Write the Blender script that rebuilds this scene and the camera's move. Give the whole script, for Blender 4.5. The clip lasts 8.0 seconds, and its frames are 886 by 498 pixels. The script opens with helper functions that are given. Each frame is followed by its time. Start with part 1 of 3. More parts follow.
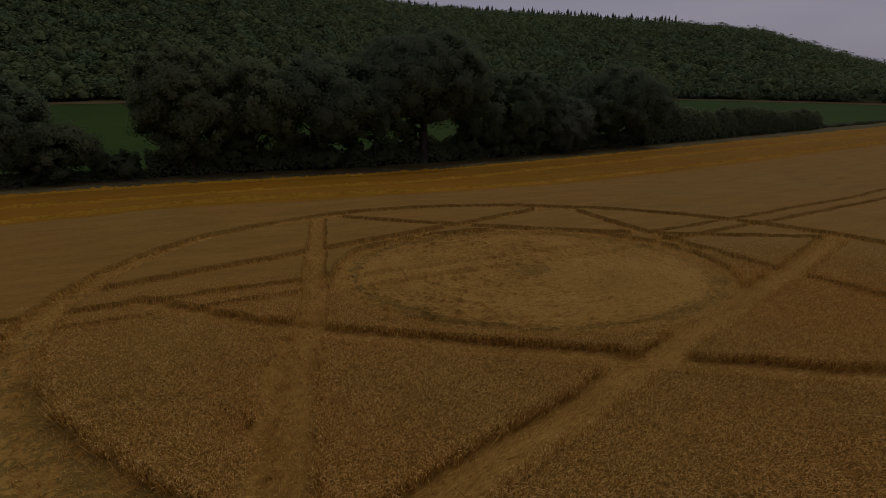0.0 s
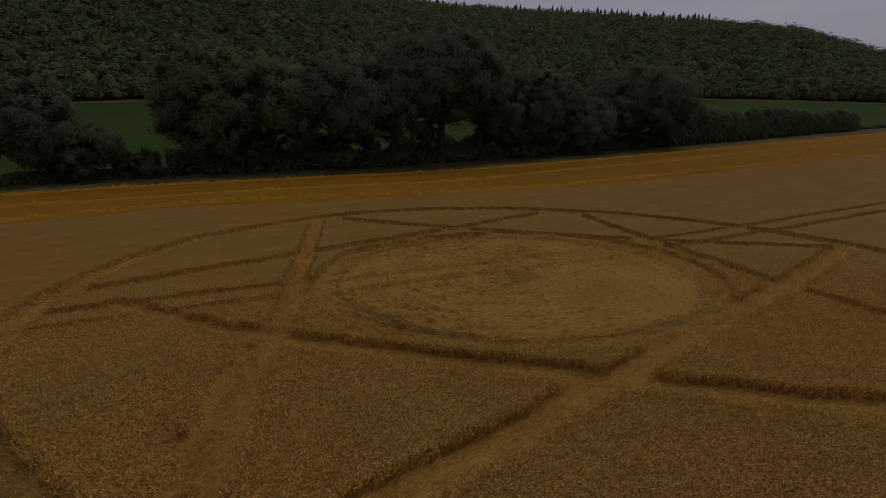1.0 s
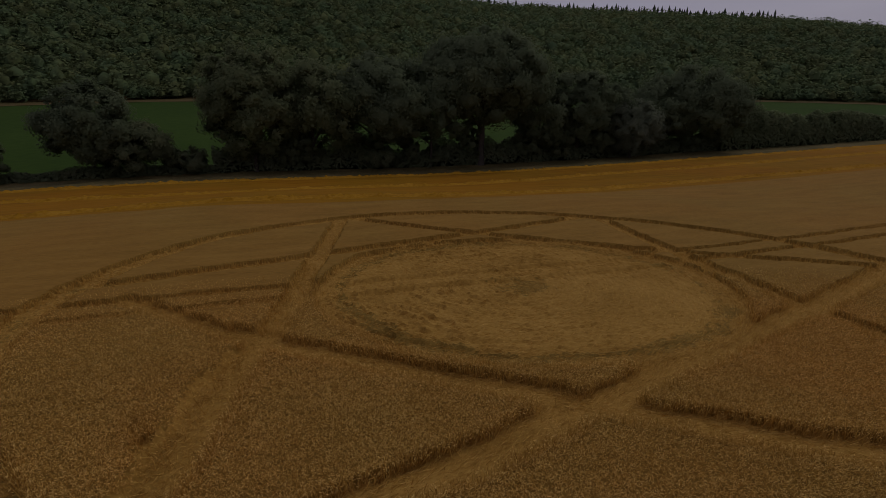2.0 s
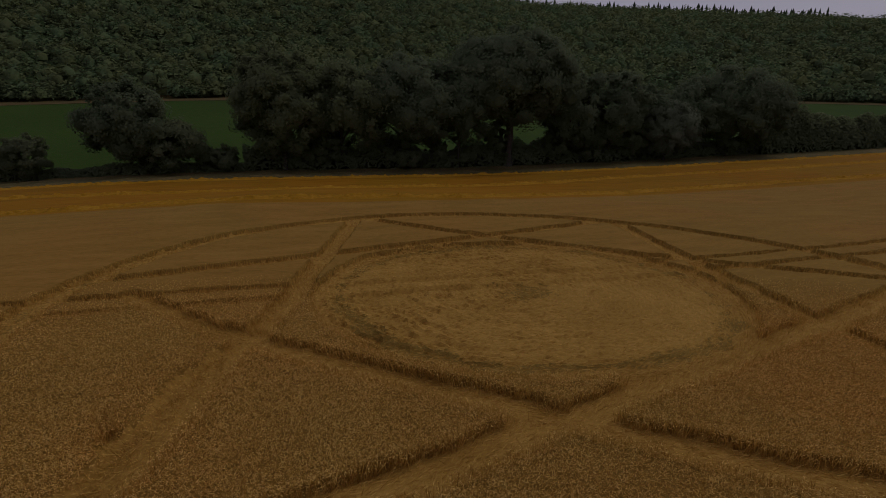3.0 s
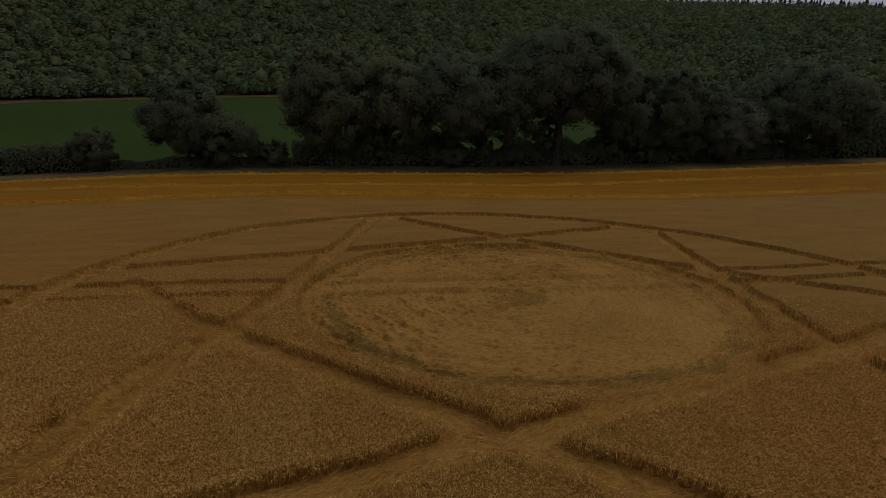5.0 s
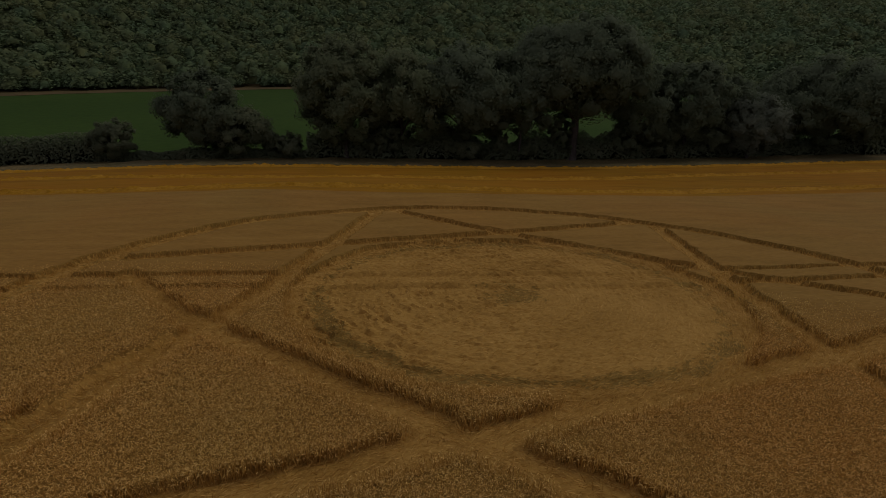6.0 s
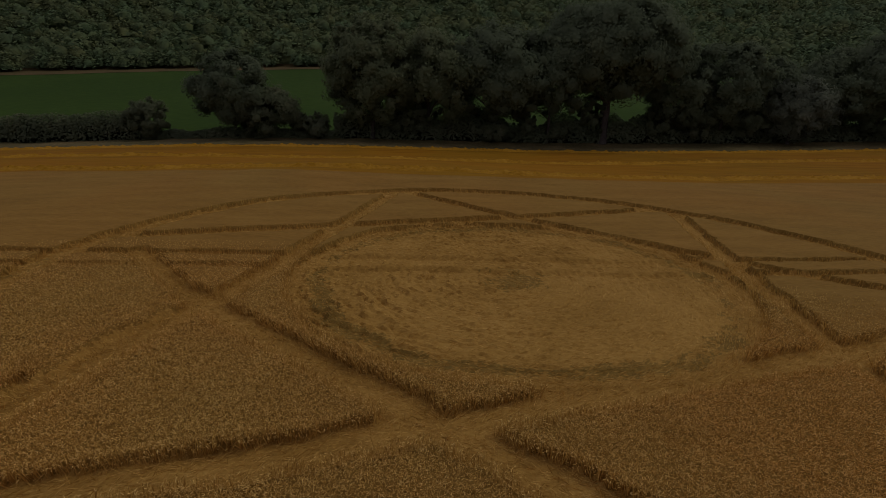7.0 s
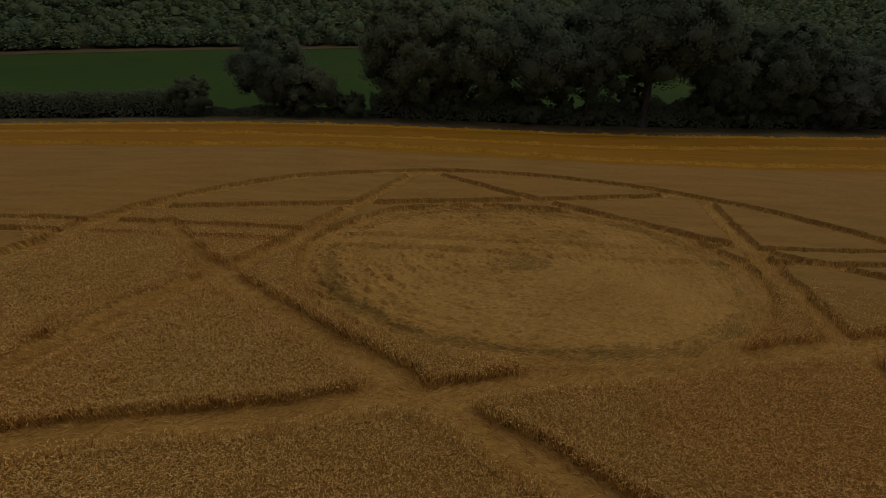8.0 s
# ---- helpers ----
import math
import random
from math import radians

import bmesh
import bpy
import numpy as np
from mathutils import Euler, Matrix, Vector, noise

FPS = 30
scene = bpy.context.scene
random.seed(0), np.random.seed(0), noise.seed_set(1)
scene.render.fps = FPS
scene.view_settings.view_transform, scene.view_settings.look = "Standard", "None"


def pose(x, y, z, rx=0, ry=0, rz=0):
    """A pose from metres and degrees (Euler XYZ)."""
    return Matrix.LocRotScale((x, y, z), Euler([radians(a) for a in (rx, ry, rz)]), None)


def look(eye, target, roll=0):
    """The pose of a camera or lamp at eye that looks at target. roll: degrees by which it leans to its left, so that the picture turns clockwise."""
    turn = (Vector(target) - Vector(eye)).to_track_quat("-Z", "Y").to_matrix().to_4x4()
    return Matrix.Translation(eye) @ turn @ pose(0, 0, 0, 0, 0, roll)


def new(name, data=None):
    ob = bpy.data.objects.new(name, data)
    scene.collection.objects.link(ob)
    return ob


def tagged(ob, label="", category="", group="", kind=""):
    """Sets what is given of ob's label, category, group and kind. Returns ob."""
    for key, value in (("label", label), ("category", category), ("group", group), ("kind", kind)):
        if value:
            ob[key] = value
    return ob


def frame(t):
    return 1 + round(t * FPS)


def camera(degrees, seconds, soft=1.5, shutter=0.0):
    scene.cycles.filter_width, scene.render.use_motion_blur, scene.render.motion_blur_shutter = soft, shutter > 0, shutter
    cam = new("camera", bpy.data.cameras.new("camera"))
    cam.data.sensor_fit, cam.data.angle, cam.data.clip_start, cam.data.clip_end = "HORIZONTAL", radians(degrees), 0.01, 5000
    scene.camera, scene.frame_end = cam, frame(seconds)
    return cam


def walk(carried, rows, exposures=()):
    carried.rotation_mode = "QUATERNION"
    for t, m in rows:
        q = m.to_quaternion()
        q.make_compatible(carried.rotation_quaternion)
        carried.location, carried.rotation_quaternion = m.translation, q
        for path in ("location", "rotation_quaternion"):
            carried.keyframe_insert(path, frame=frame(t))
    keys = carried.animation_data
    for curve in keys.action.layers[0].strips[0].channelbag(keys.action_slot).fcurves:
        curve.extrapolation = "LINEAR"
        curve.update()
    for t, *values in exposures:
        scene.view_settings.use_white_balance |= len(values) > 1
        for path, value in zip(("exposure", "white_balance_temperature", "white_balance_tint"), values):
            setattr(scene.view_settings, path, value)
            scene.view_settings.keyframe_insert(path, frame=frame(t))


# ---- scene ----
cam = camera(79.6, 8.0, soft=0.75)
METRES, EYE, TILT, LEAN, TURN = 13.5, 6.84, -18.5, 0.0, 0.0
ROWS = [
    (0.0, 0.0, 0.0, 0.0, 0.0, 0.0, -0.0),
    (0.5, 0.0804, 0.0207, 0.0119, 1.05, -0.05, -0.33),
    (1.0, 0.1598, 0.0421, 0.0252, 2.81, -0.1, -0.89),
    (1.5, 0.2358, 0.0661, 0.0407, 5.26, -0.19, -1.7),
    (2.0, 0.3057, 0.0846, 0.056, 7.77, -0.28, -2.57),
    (3.5, 0.4798, 0.1532, 0.0838, 13.09, -0.66, -4.36),
    (4.0, 0.5345, 0.1785, 0.0913, 14.95, -0.84, -4.92),
    (4.5, 0.5871, 0.2058, 0.0989, 16.49, -1.0, -5.38),
    (6.0, 0.7269, 0.2819, 0.1244, 19.89, -2.24, -6.51),
    (6.5, 0.771, 0.3088, 0.1332, 21.25, -3.34, -6.96),
    (7.0, 0.815, 0.3311, 0.1414, 23.35, -4.56, -7.66),
    (7.5, 0.8633, 0.3458, 0.147, 25.48, -5.85, -8.3),
    (8.0, 0.9163, 0.3524, 0.1482, 27.68, -7.12, -8.97),
]
walk(cam, [(t, pose(0, 0, EYE, TILT, LEAN, TURN) @ pose(METRES * x, METRES * y, METRES * z, 90 + pitch, roll, yaw)) for t, x, y, z, yaw, pitch, roll in ROWS],
     exposures=[(0.0, -1.42), (2.0, -1.33), (4.5, -1.25), (6.5, -1.17), (8.0, -1.15)])

# ---- sky and light ----
SUN_AZ, SUN_EL = 40.0, 50.0
world = bpy.data.worlds.new("overcast_sky")
scene.world = world
world.use_nodes = True
wt = world.node_tree
wt.nodes.clear()
w_out = wt.nodes.new("ShaderNodeOutputWorld")
w_bg = wt.nodes.new("ShaderNodeBackground")
w_sky = wt.nodes.new("ShaderNodeTexSky")
w_sky.sky_type = "NISHITA"
w_sky.sun_disc = False
w_sky.sun_elevation, w_sky.sun_rotation = radians(SUN_EL), radians(SUN_AZ)
w_co = wt.nodes.new("ShaderNodeTexCoord")
w_map = wt.nodes.new("ShaderNodeMapping")
w_map.inputs["Scale"].default_value = (1.2, 1.2, 5.0)
w_noise = wt.nodes.new("ShaderNodeTexNoise")
w_noise.inputs["Scale"].default_value = 1.6
w_noise.inputs["Detail"].default_value = 4
w_ramp = wt.nodes.new("ShaderNodeValToRGB")
w_ramp.color_ramp.elements[0].position, w_ramp.color_ramp.elements[0].color = 0.3, (0.46, 0.43, 0.58, 1)
w_ramp.color_ramp.elements[1].position, w_ramp.color_ramp.elements[1].color = 0.7, (0.60, 0.55, 0.68, 1)
w_gain = wt.nodes.new("ShaderNodeVectorMath")
w_gain.operation = "SCALE"
w_gain.inputs["Scale"].default_value = 11.4
w_mix = wt.nodes.new("ShaderNodeMix")
w_mix.data_type = "RGBA"
w_mix.inputs[0].default_value = 0.9
w_bg.inputs["Strength"].default_value = 0.1
wt.links.new(w_co.outputs["Generated"], w_map.inputs["Vector"])
wt.links.new(w_map.outputs["Vector"], w_noise.inputs["Vector"])
wt.links.new(w_noise.outputs["Fac"], w_ramp.inputs["Fac"])
wt.links.new(w_ramp.outputs["Color"], w_gain.inputs[0])
wt.links.new(w_sky.outputs["Color"], w_mix.inputs[6])
wt.links.new(w_gain.outputs["Vector"], w_mix.inputs[7])
wt.links.new(w_mix.outputs[2], w_bg.inputs["Color"])
wt.links.new(w_bg.outputs["Background"], w_out.inputs["Surface"])

sun_data = bpy.data.lights.new("sun", "SUN")
sun_data.energy, sun_data.angle, sun_data.color = 1.2, radians(25), (1.0, 0.95, 0.88)
sun = new("sun", sun_data)
sun_from = Vector((math.sin(radians(SUN_AZ)) * math.cos(radians(SUN_EL)), math.cos(radians(SUN_AZ)) * math.cos(radians(SUN_EL)), math.sin(radians(SUN_EL))))
sun.matrix_world = look(sun_from * 300, (0, 0, 0))


# ---- materials ----
def material(name, dark, mid, light, coarse=0.3, fine=14.0, bump=0.4, dist=0.03, rough=0.9, stretch=(1, 1, 1), island=0.0, turn=0.0, leaf=0.0, tint=0.0):
    """Three tones mixed by a coarse and a fine noise in metres, with a fine relief."""
    m = bpy.data.materials.new(name)
    m.use_nodes = True
    nt = m.node_tree
    bsdf = nt.nodes["Principled BSDF"]
    bsdf.inputs["Roughness"].default_value = rough
    bsdf.inputs["Specular IOR Level"].default_value = 0.06
    co = nt.nodes.new("ShaderNodeTexCoord")
    mp = nt.nodes.new("ShaderNodeMapping")
    mp.vector_type = "TEXTURE"
    mp.inputs["Scale"].default_value = stretch
    mp.inputs["Rotation"].default_value = (0, 0, radians(turn))
    nt.links.new(co.outputs["Object"], mp.inputs["Vector"])
    noises = []
    for scale, detail in ((coarse, 5), (fine, 6)):
        n = nt.nodes.new("ShaderNodeTexNoise")
        n.inputs["Scale"].default_value, n.inputs["Detail"].default_value = scale, detail
        n.inputs["Roughness"].default_value = 0.6
        nt.links.new(mp.outputs["Vector"], n.inputs["Vector"])
        noises.append(n)
    ramp = nt.nodes.new("ShaderNodeValToRGB")
    els = ramp.color_ramp.elements
    els[0].position, els[0].color = 0.33, (*dark, 1)
    els[1].position, els[1].color = 0.68, (*light, 1)
    e = els.new(0.5)
    e.color = (*mid, 1)
    mean = nt.nodes.new("ShaderNodeMix")
    mean.data_type = "FLOAT"
    mean.inputs[0].default_value = 0.55
    nt.links.new(noises[0].outputs["Fac"], mean.inputs[2])
    nt.links.new(noises[1].outputs["Fac"], mean.inputs[3])
    value = mean.outputs[0]
    if island:
        geo = nt.nodes.new("ShaderNodeNewGeometry")
        mi = nt.nodes.new("ShaderNodeMix")
        mi.data_type = "FLOAT"
        mi.inputs[0].default_value = island
        nt.links.new(value, mi.inputs[2])
        nt.links.new(geo.outputs["Random Per Island"], mi.inputs[3])
        value = mi.outputs[0]
    nt.links.new(value, ramp.inputs["Fac"])
    colour = ramp.outputs["Color"]
    if tint:
        wide = nt.nodes.new("ShaderNodeTexNoise")
        wide.inputs["Scale"].default_value, wide.inputs["Detail"].default_value = 0.07, 4
        nt.links.new(co.outputs["Object"], wide.inputs["Vector"])
        hue = nt.nodes.new("ShaderNodeValToRGB")
        hue.color_ramp.elements[0].position, hue.color_ramp.elements[0].color = 0.38, (1 + tint, 1 - tint * 0.3, 1 - tint, 1)
        hue.color_ramp.elements[1].position, hue.color_ramp.elements[1].color = 0.62, (1 - tint * 0.4, 1 + tint * 0.6, 1 + tint, 1)
        times = nt.nodes.new("ShaderNodeVectorMath")
        times.operation = "MULTIPLY"
        nt.links.new(wide.outputs["Fac"], hue.inputs["Fac"])
        nt.links.new(colour, times.inputs[0])
        nt.links.new(hue.outputs["Color"], times.inputs[1])
        colour = times.outputs["Vector"]
    nt.links.new(colour, bsdf.inputs["Base Color"])
    if bump:
        b = nt.nodes.new("ShaderNodeBump")
        b.inputs["Strength"].default_value, b.inputs["Distance"].default_value = bump, dist
        nt.links.new(noises[1].outputs["Fac"], b.inputs["Height"])
        nt.links.new(b.outputs["Normal"], bsdf.inputs["Normal"])
    if leaf:
        tr = nt.nodes.new("ShaderNodeBsdfTranslucent")
        ms = nt.nodes.new("ShaderNodeMixShader")
        ms.inputs[0].default_value = leaf
        nt.links.new(colour, tr.inputs["Color"])
        nt.links.new(bsdf.outputs["BSDF"], ms.inputs[1])
        nt.links.new(tr.outputs["BSDF"], ms.inputs[2])
        nt.links.new(ms.outputs["Shader"], nt.nodes["Material Output"].inputs["Surface"])
    return m


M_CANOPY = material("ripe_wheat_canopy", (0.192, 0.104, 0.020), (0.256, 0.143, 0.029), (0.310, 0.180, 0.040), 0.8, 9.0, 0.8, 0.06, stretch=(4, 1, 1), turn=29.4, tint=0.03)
# the canopy's tones darkened: shade among the stems is put into the colour
M_STEM_SHADE = material("stem_layer_painted_shade", (0.173, 0.094, 0.018), (0.241, 0.138, 0.028), (0.298, 0.177, 0.040), 0.35, 9.0, 0.8, 0.06, stretch=(4, 1, 1), turn=29.4, tint=0.03)
M_STALK = material("wheat_stalk", (0.326, 0.181, 0.038), (0.509, 0.301, 0.065), (0.654, 0.415, 0.105), 0.2, 3.0, 0, island=0.5, leaf=0.45, tint=0.04)
M_EAR = material("wheat_ear", (0.404, 0.236, 0.053), (0.588, 0.370, 0.093), (0.796, 0.545, 0.172), 0.12, 1.0, 0, island=0.5, tint=0.05)
M_LAID = material("flattened_straw", (0.257, 0.141, 0.027), (0.361, 0.206, 0.044), (0.442, 0.263, 0.062), 0.3, 6.0, 0.9, 0.05)
M_STRAW = material("loose_straw", (0.376, 0.210, 0.042), (0.510, 0.301, 0.067), (0.686, 0.438, 0.122), 0.3, 2.0, 0, island=0.4, leaf=0.15)
M_TRAMPLED = material("trampled_weeds_and_soil", (0.176, 0.108, 0.024), (0.246, 0.151, 0.033), (0.326, 0.197, 0.041), 0.6, 7.0, 1.0, 0.08)
M_STUBBLE = material("cut_stubble", (0.176, 0.078, 0.004), (0.250, 0.118, 0.006), (0.298, 0.147, 0.010), 0.06, 1.2, 0.5, 0.08, stretch=(8, 1, 1), turn=29.4, tint=0.05)
M_SWATH = material("straw_swath", (0.240, 0.115, 0.007), (0.325, 0.163, 0.012), (0.403, 0.214, 0.023), 0.3, 3.0, 0.9, 0.15)
M_VERGE = material("dry_grass_verge", (0.063, 0.056, 0.020), (0.108, 0.089, 0.035), (0.191, 0.134, 0.055), 0.12, 2.0, 0.8, 0.1)
M_DRY = material("dry_meadow_margin", (0.06, 0.05, 0.018), (0.09, 0.068, 0.026), (0.13, 0.085, 0.036), 0.05, 0.8, 0.6, 0.1)
M_GRASS = material("pasture_grass", (0.019, 0.045, 0.004), (0.030, 0.060, 0.006), (0.041, 0.076, 0.009), 0.02, 0.5, 0.5, 0.1)
M_BARK = material("bark", (0.03, 0.025, 0.02), (0.06, 0.05, 0.04), (0.10, 0.085, 0.065), 1.0, 8.0, 0.8, 0.05)
M_OAK = material("oak_leaves", (0.100, 0.126, 0.066), (0.135, 0.166, 0.091), (0.173, 0.204, 0.109), 0.1, 0.5, 0, island=0.05, leaf=0.5)
M_ASH = material("ash_leaves", (0.112, 0.138, 0.064), (0.156, 0.185, 0.091), (0.218, 0.230, 0.112), 0.1, 0.5, 0, island=0.05, leaf=0.5)
M_WILLOW = material("pale_willow_leaves", (0.125, 0.146, 0.091), (0.168, 0.190, 0.121), (0.218, 0.234, 0.156), 0.1, 0.5, 0, island=0.05, leaf=0.5)
M_HEDGE = material("hedge_leaves", (0.100, 0.122, 0.064), (0.138, 0.160, 0.083), (0.194, 0.194, 0.101), 0.12, 0.6, 0, island=0.05, leaf=0.5)
M_WOOD = material("woodland_leaves", (0.083, 0.115, 0.054), (0.109, 0.144, 0.063), (0.138, 0.174, 0.070), 0.02, 0.12, 0, island=0.22, leaf=0.3, tint=0.10)
M_CONIFER = material("conifer_needles", (0.039, 0.055, 0.034), (0.060, 0.075, 0.044), (0.078, 0.094, 0.055), 0.01, 0.4, 0, island=0.5, leaf=0.3)

# ---- plan: u runs along the hedge and the tramlines, v across the field ----
UX, UY = 0.871, 0.4913
CX, CY = 4.39, 27.34                      # middle of the crop formation
NODES = [(6.55, 14.67), (16.78, 24.39), (13.88, 35.02), (1.13, 38.71), (-7.9, 30.15), (-5.22, 17.82)]
RING, DISC, TRAMPLED = 22.0, 9.85, 9.4
RX, RY = 4.9, 26.35                        # middle of the outer ring
DX, DY = 4.57, 27.5                       # middle of the flattened disc
TRAMS = ((22.70, 22.70, 21.35, 21.35, 23.1, 24.0), (24.64, 24.64, 23.62, 23.55, 25.4, 26.6))    # v of the two wheel tracks along u
CROP_END, STUBBLE_END, HEDGE = 50.5, 89.0, 100.0
CROP = 0.56
rng = np.random.default_rng(7)


def to_uv(x, y):
    return x * UX + y * UY, -x * UY + y * UX


def to_xy(u, v):
    return u * UX - v * UY, u * UY + v * UX


def smooth(a):
    a = np.clip(a, 0, 1)
    return a * a * (3 - 2 * a)


def lattice(ix, iy, seed):
    h = np.sin(ix * 127.1 + iy * 311.7 + seed * 74.7) * 43758.5453
    return h - np.floor(h)


def vnoise(x, y, seed=0):
    """Value noise, 0 to 1."""
    ix, iy = np.floor(x), np.floor(y)
    fx, fy = smooth(x - ix), smooth(y - iy)
    a, b = lattice(ix, iy, seed), lattice(ix + 1, iy, seed)
    c, d = lattice(ix, iy + 1, seed), lattice(ix + 1, iy + 1, seed)
    return (a * (1 - fx) + b * fx) * (1 - fy) + (c * (1 - fx) + d * fx) * fy


def tram(u, k):
    return np.interp(u, (-200, 12, 33, 42, 61, 72), TRAMS[k])


def field_height(u, v):
    vv = np.minimum(v, 98.0)
    return -0.80 - 1.55 * np.tanh((u - 17) / 37) - 0.109 * vv + 0.000065 * vv * vv - 0.9 * smooth(-u / 70) * np.clip(vv / 98, 0, 1)


def ground_height(x, y):
    """The land: the sloping field, the flat meadow behind the hedge and the wooded hill."""
    x, y = np.asarray(x, float), np.asarray(y, float)
    u, v = to_uv(x, y)
    z = field_height(u, np.maximum(v, -120.0))
    # the shallow hollow in which the formation lies
    a, b = np.clip((x - CX) / 20, -1.4, 1.4), np.clip((y - CY) / 20, -1.4, 1.4)
    hollow = -0.378 - 0.075 * a + 0.223 * b + 0.268 * a * a - 0.284 * a * b + 0.256 * b * b
    z = z + hollow * (1 - smooth((np.hypot(x - CX, y - CY) - 26) / 30))
    z = z - 0.9 * smooth((u - 34) / 34) * (1 - smooth((v - 30) / 50))
    r = np.hypot(x, y)
    az = np.degrees(np.arctan2(x, y))
    c = np.cos(np.radians(az + 29.4))
    near = np.minimum(103 / np.maximum(c, 0.2), 270)
    wood = 300 + 100 * smooth(az / 35)
    z_wood = 7.0 - 0.043 * wood
    ridge = 650.0
    z_ridge = EYE - 21 + ridge * np.interp(az, (-90, -60, -20, -2.4, 12, 22, 29, 35.6, 38.5, 46, 60), (0.17, 0.17, 0.15, 0.118, 0.1015, 0.0885, 0.075, 0.037, 0.024, 0.010, -0.004))
    ahead = smooth((v - 100) / 10)
    mead = np.clip((r - near) / np.maximum(wood - near, 30), 0, 1)
    z = z + ahead * mead * (z_wood - z)
    t = np.clip((r - wood) / (ridge - wood), 0, 1)
    rise = np.sin(t * math.pi / 2) ** 1.15
    z = z + ahead * rise * (z_ridge - z) * (r > wood)
    z = z - ahead * np.maximum(r - ridge, 0) * 0.06
    return z


def mesh_object(name, co, faces, mat, parent=None, shade_smooth=False, label="", normals=None):
    """A mesh object from arrays of points and of faces with 3 or 4 corners each."""
    co, faces = np.asarray(co, np.float32), np.asarray(faces, np.int32)
    me = bpy.data.meshes.new(name)
    k = faces.shape[1]
    me.vertices.add(len(co))
    me.vertices.foreach_set("co", co.ravel())
    me.loops.add(faces.size)
    me.loops.foreach_set("vertex_index", faces.ravel())
    me.polygons.add(len(faces))
    me.polygons.foreach_set("loop_start", np.arange(0, faces.size, k, dtype=np.int32))
    me.polygons.foreach_set("use_smooth", np.full(len(faces), shade_smooth))
    me.update(calc_edges=True)
    me.materials.append(mat)
    if normals is not None:
        me.attributes.new("custom_normal", "FLOAT_VECTOR", "POINT").data.foreach_set("vector", np.asarray(normals, np.float32).ravel())
    ob = new(name, me)
    ob.parent = parent
    if label:
        ob["label"] = label
    return ob


def grid_faces(nx, ny):
    i = np.arange(nx - 1)[None, :] + np.arange(ny - 1)[:, None] * nx
    return np.stack([i, i + 1, i + 1 + nx, i + nx], -1).reshape(-1, 4)


def bow(u):
    """The cut edge of the crop runs in a slight curve."""
    return np.clip(-2.0 + 0.003 * (u - 18) ** 2, -2, 3)


def sheet(name, us, vs, lift, mat, **kw):
    """A strip of land laid over the ground, in u and v."""
    uu, vv = np.meshgrid(us, vs)
    x, y = to_xy(uu, vv + bow(uu) * (1 - smooth((vv - 70) / 14)))
    z = ground_height(x, y) + (lift(uu, vv) if callable(lift) else lift)
    return mesh_object(name, np.stack([x, y, z], -1).reshape(-1, 3), grid_faces(len(us), len(vs)), mat, **kw)


# ---- ground ----
az = np.radians(np.linspace(0, 360, 217))
rad = np.concatenate([np.linspace(0.5, 90, 24), np.linspace(94, 300, 44), np.linspace(308, 720, 40), np.geomspace(760, 4500, 14)])
aa, rr = np.meshgrid(az, rad)
gx, gy = rr * np.sin(aa), rr * np.cos(aa)
ground = mesh_object("ground", np.stack([gx, gy, ground_height(gx, gy) - 0.03 - 0.40 * (1 - smooth((to_uv(gx, gy)[1] - 86) / 6))], -1).reshape(-1, 3), grid_faces(len(az), len(rad)), M_GRASS, shade_smooth=True)
tagged(ground, "green pasture and rolling land under the fields", "ground", kind="structure")

# ---- the crop formation ----
LINES = []
for i in range(6):
    (ax, ay), (bx, by) = NODES[i], NODES[(i + 1) % 6]
    d = math.hypot(bx - ax, by - ay)
    LINES.append((ax, ay, (bx - ax) / d, (by - ay) / d, -9.0 if i == 5 else -99, 99))


def path_form(i, along):
    """How far a path strays from its line, and half its width: the far paths are narrower, and some bend."""
    if i == 1:
        return -0.28, 0.46
    if i == 2:
        return -0.15, 0.38 + 0.12 * smooth((along + 1.5) / 2)
    if i == 3:
        return -0.15, 0.52
    if i == 4:
        return 0.30 - 0.2 * smooth((along - 11) / 4), 0.48 + 0.09 * smooth((along - 3) / 4) + 0.05 * smooth((along - 12) / 2)
    if i == 5:
        left = 1 - smooth((along + 2.5) / 2.5)
        return -0.12 * np.minimum(along, 0), 0.72 - 0.2 * left
    return 0.0, 0.72


SPUR = math.dist(NODES[4], NODES[5])


def ragged(x, y):
    """Where the crop beside the half-trodden spur is bent and broken, 0 to 1."""
    ax, ay, dx, dy, lo, hi = LINES[4]
    along = (x - ax) * dx + (y - ay) * dy - SPUR
    side = -(x - ax) * dy + (y - ay) * dx + 0.5 * (vnoise(x * 0.9, y * 0.9, 78) - 0.5)
    return smooth((along - 0.6) / 1.0) * smooth((side + 1.0) / 0.35) * (1 - smooth((side + 0.3) / 0.25)) * (np.hypot(x - RX, y - RY) < RING - 0.4)


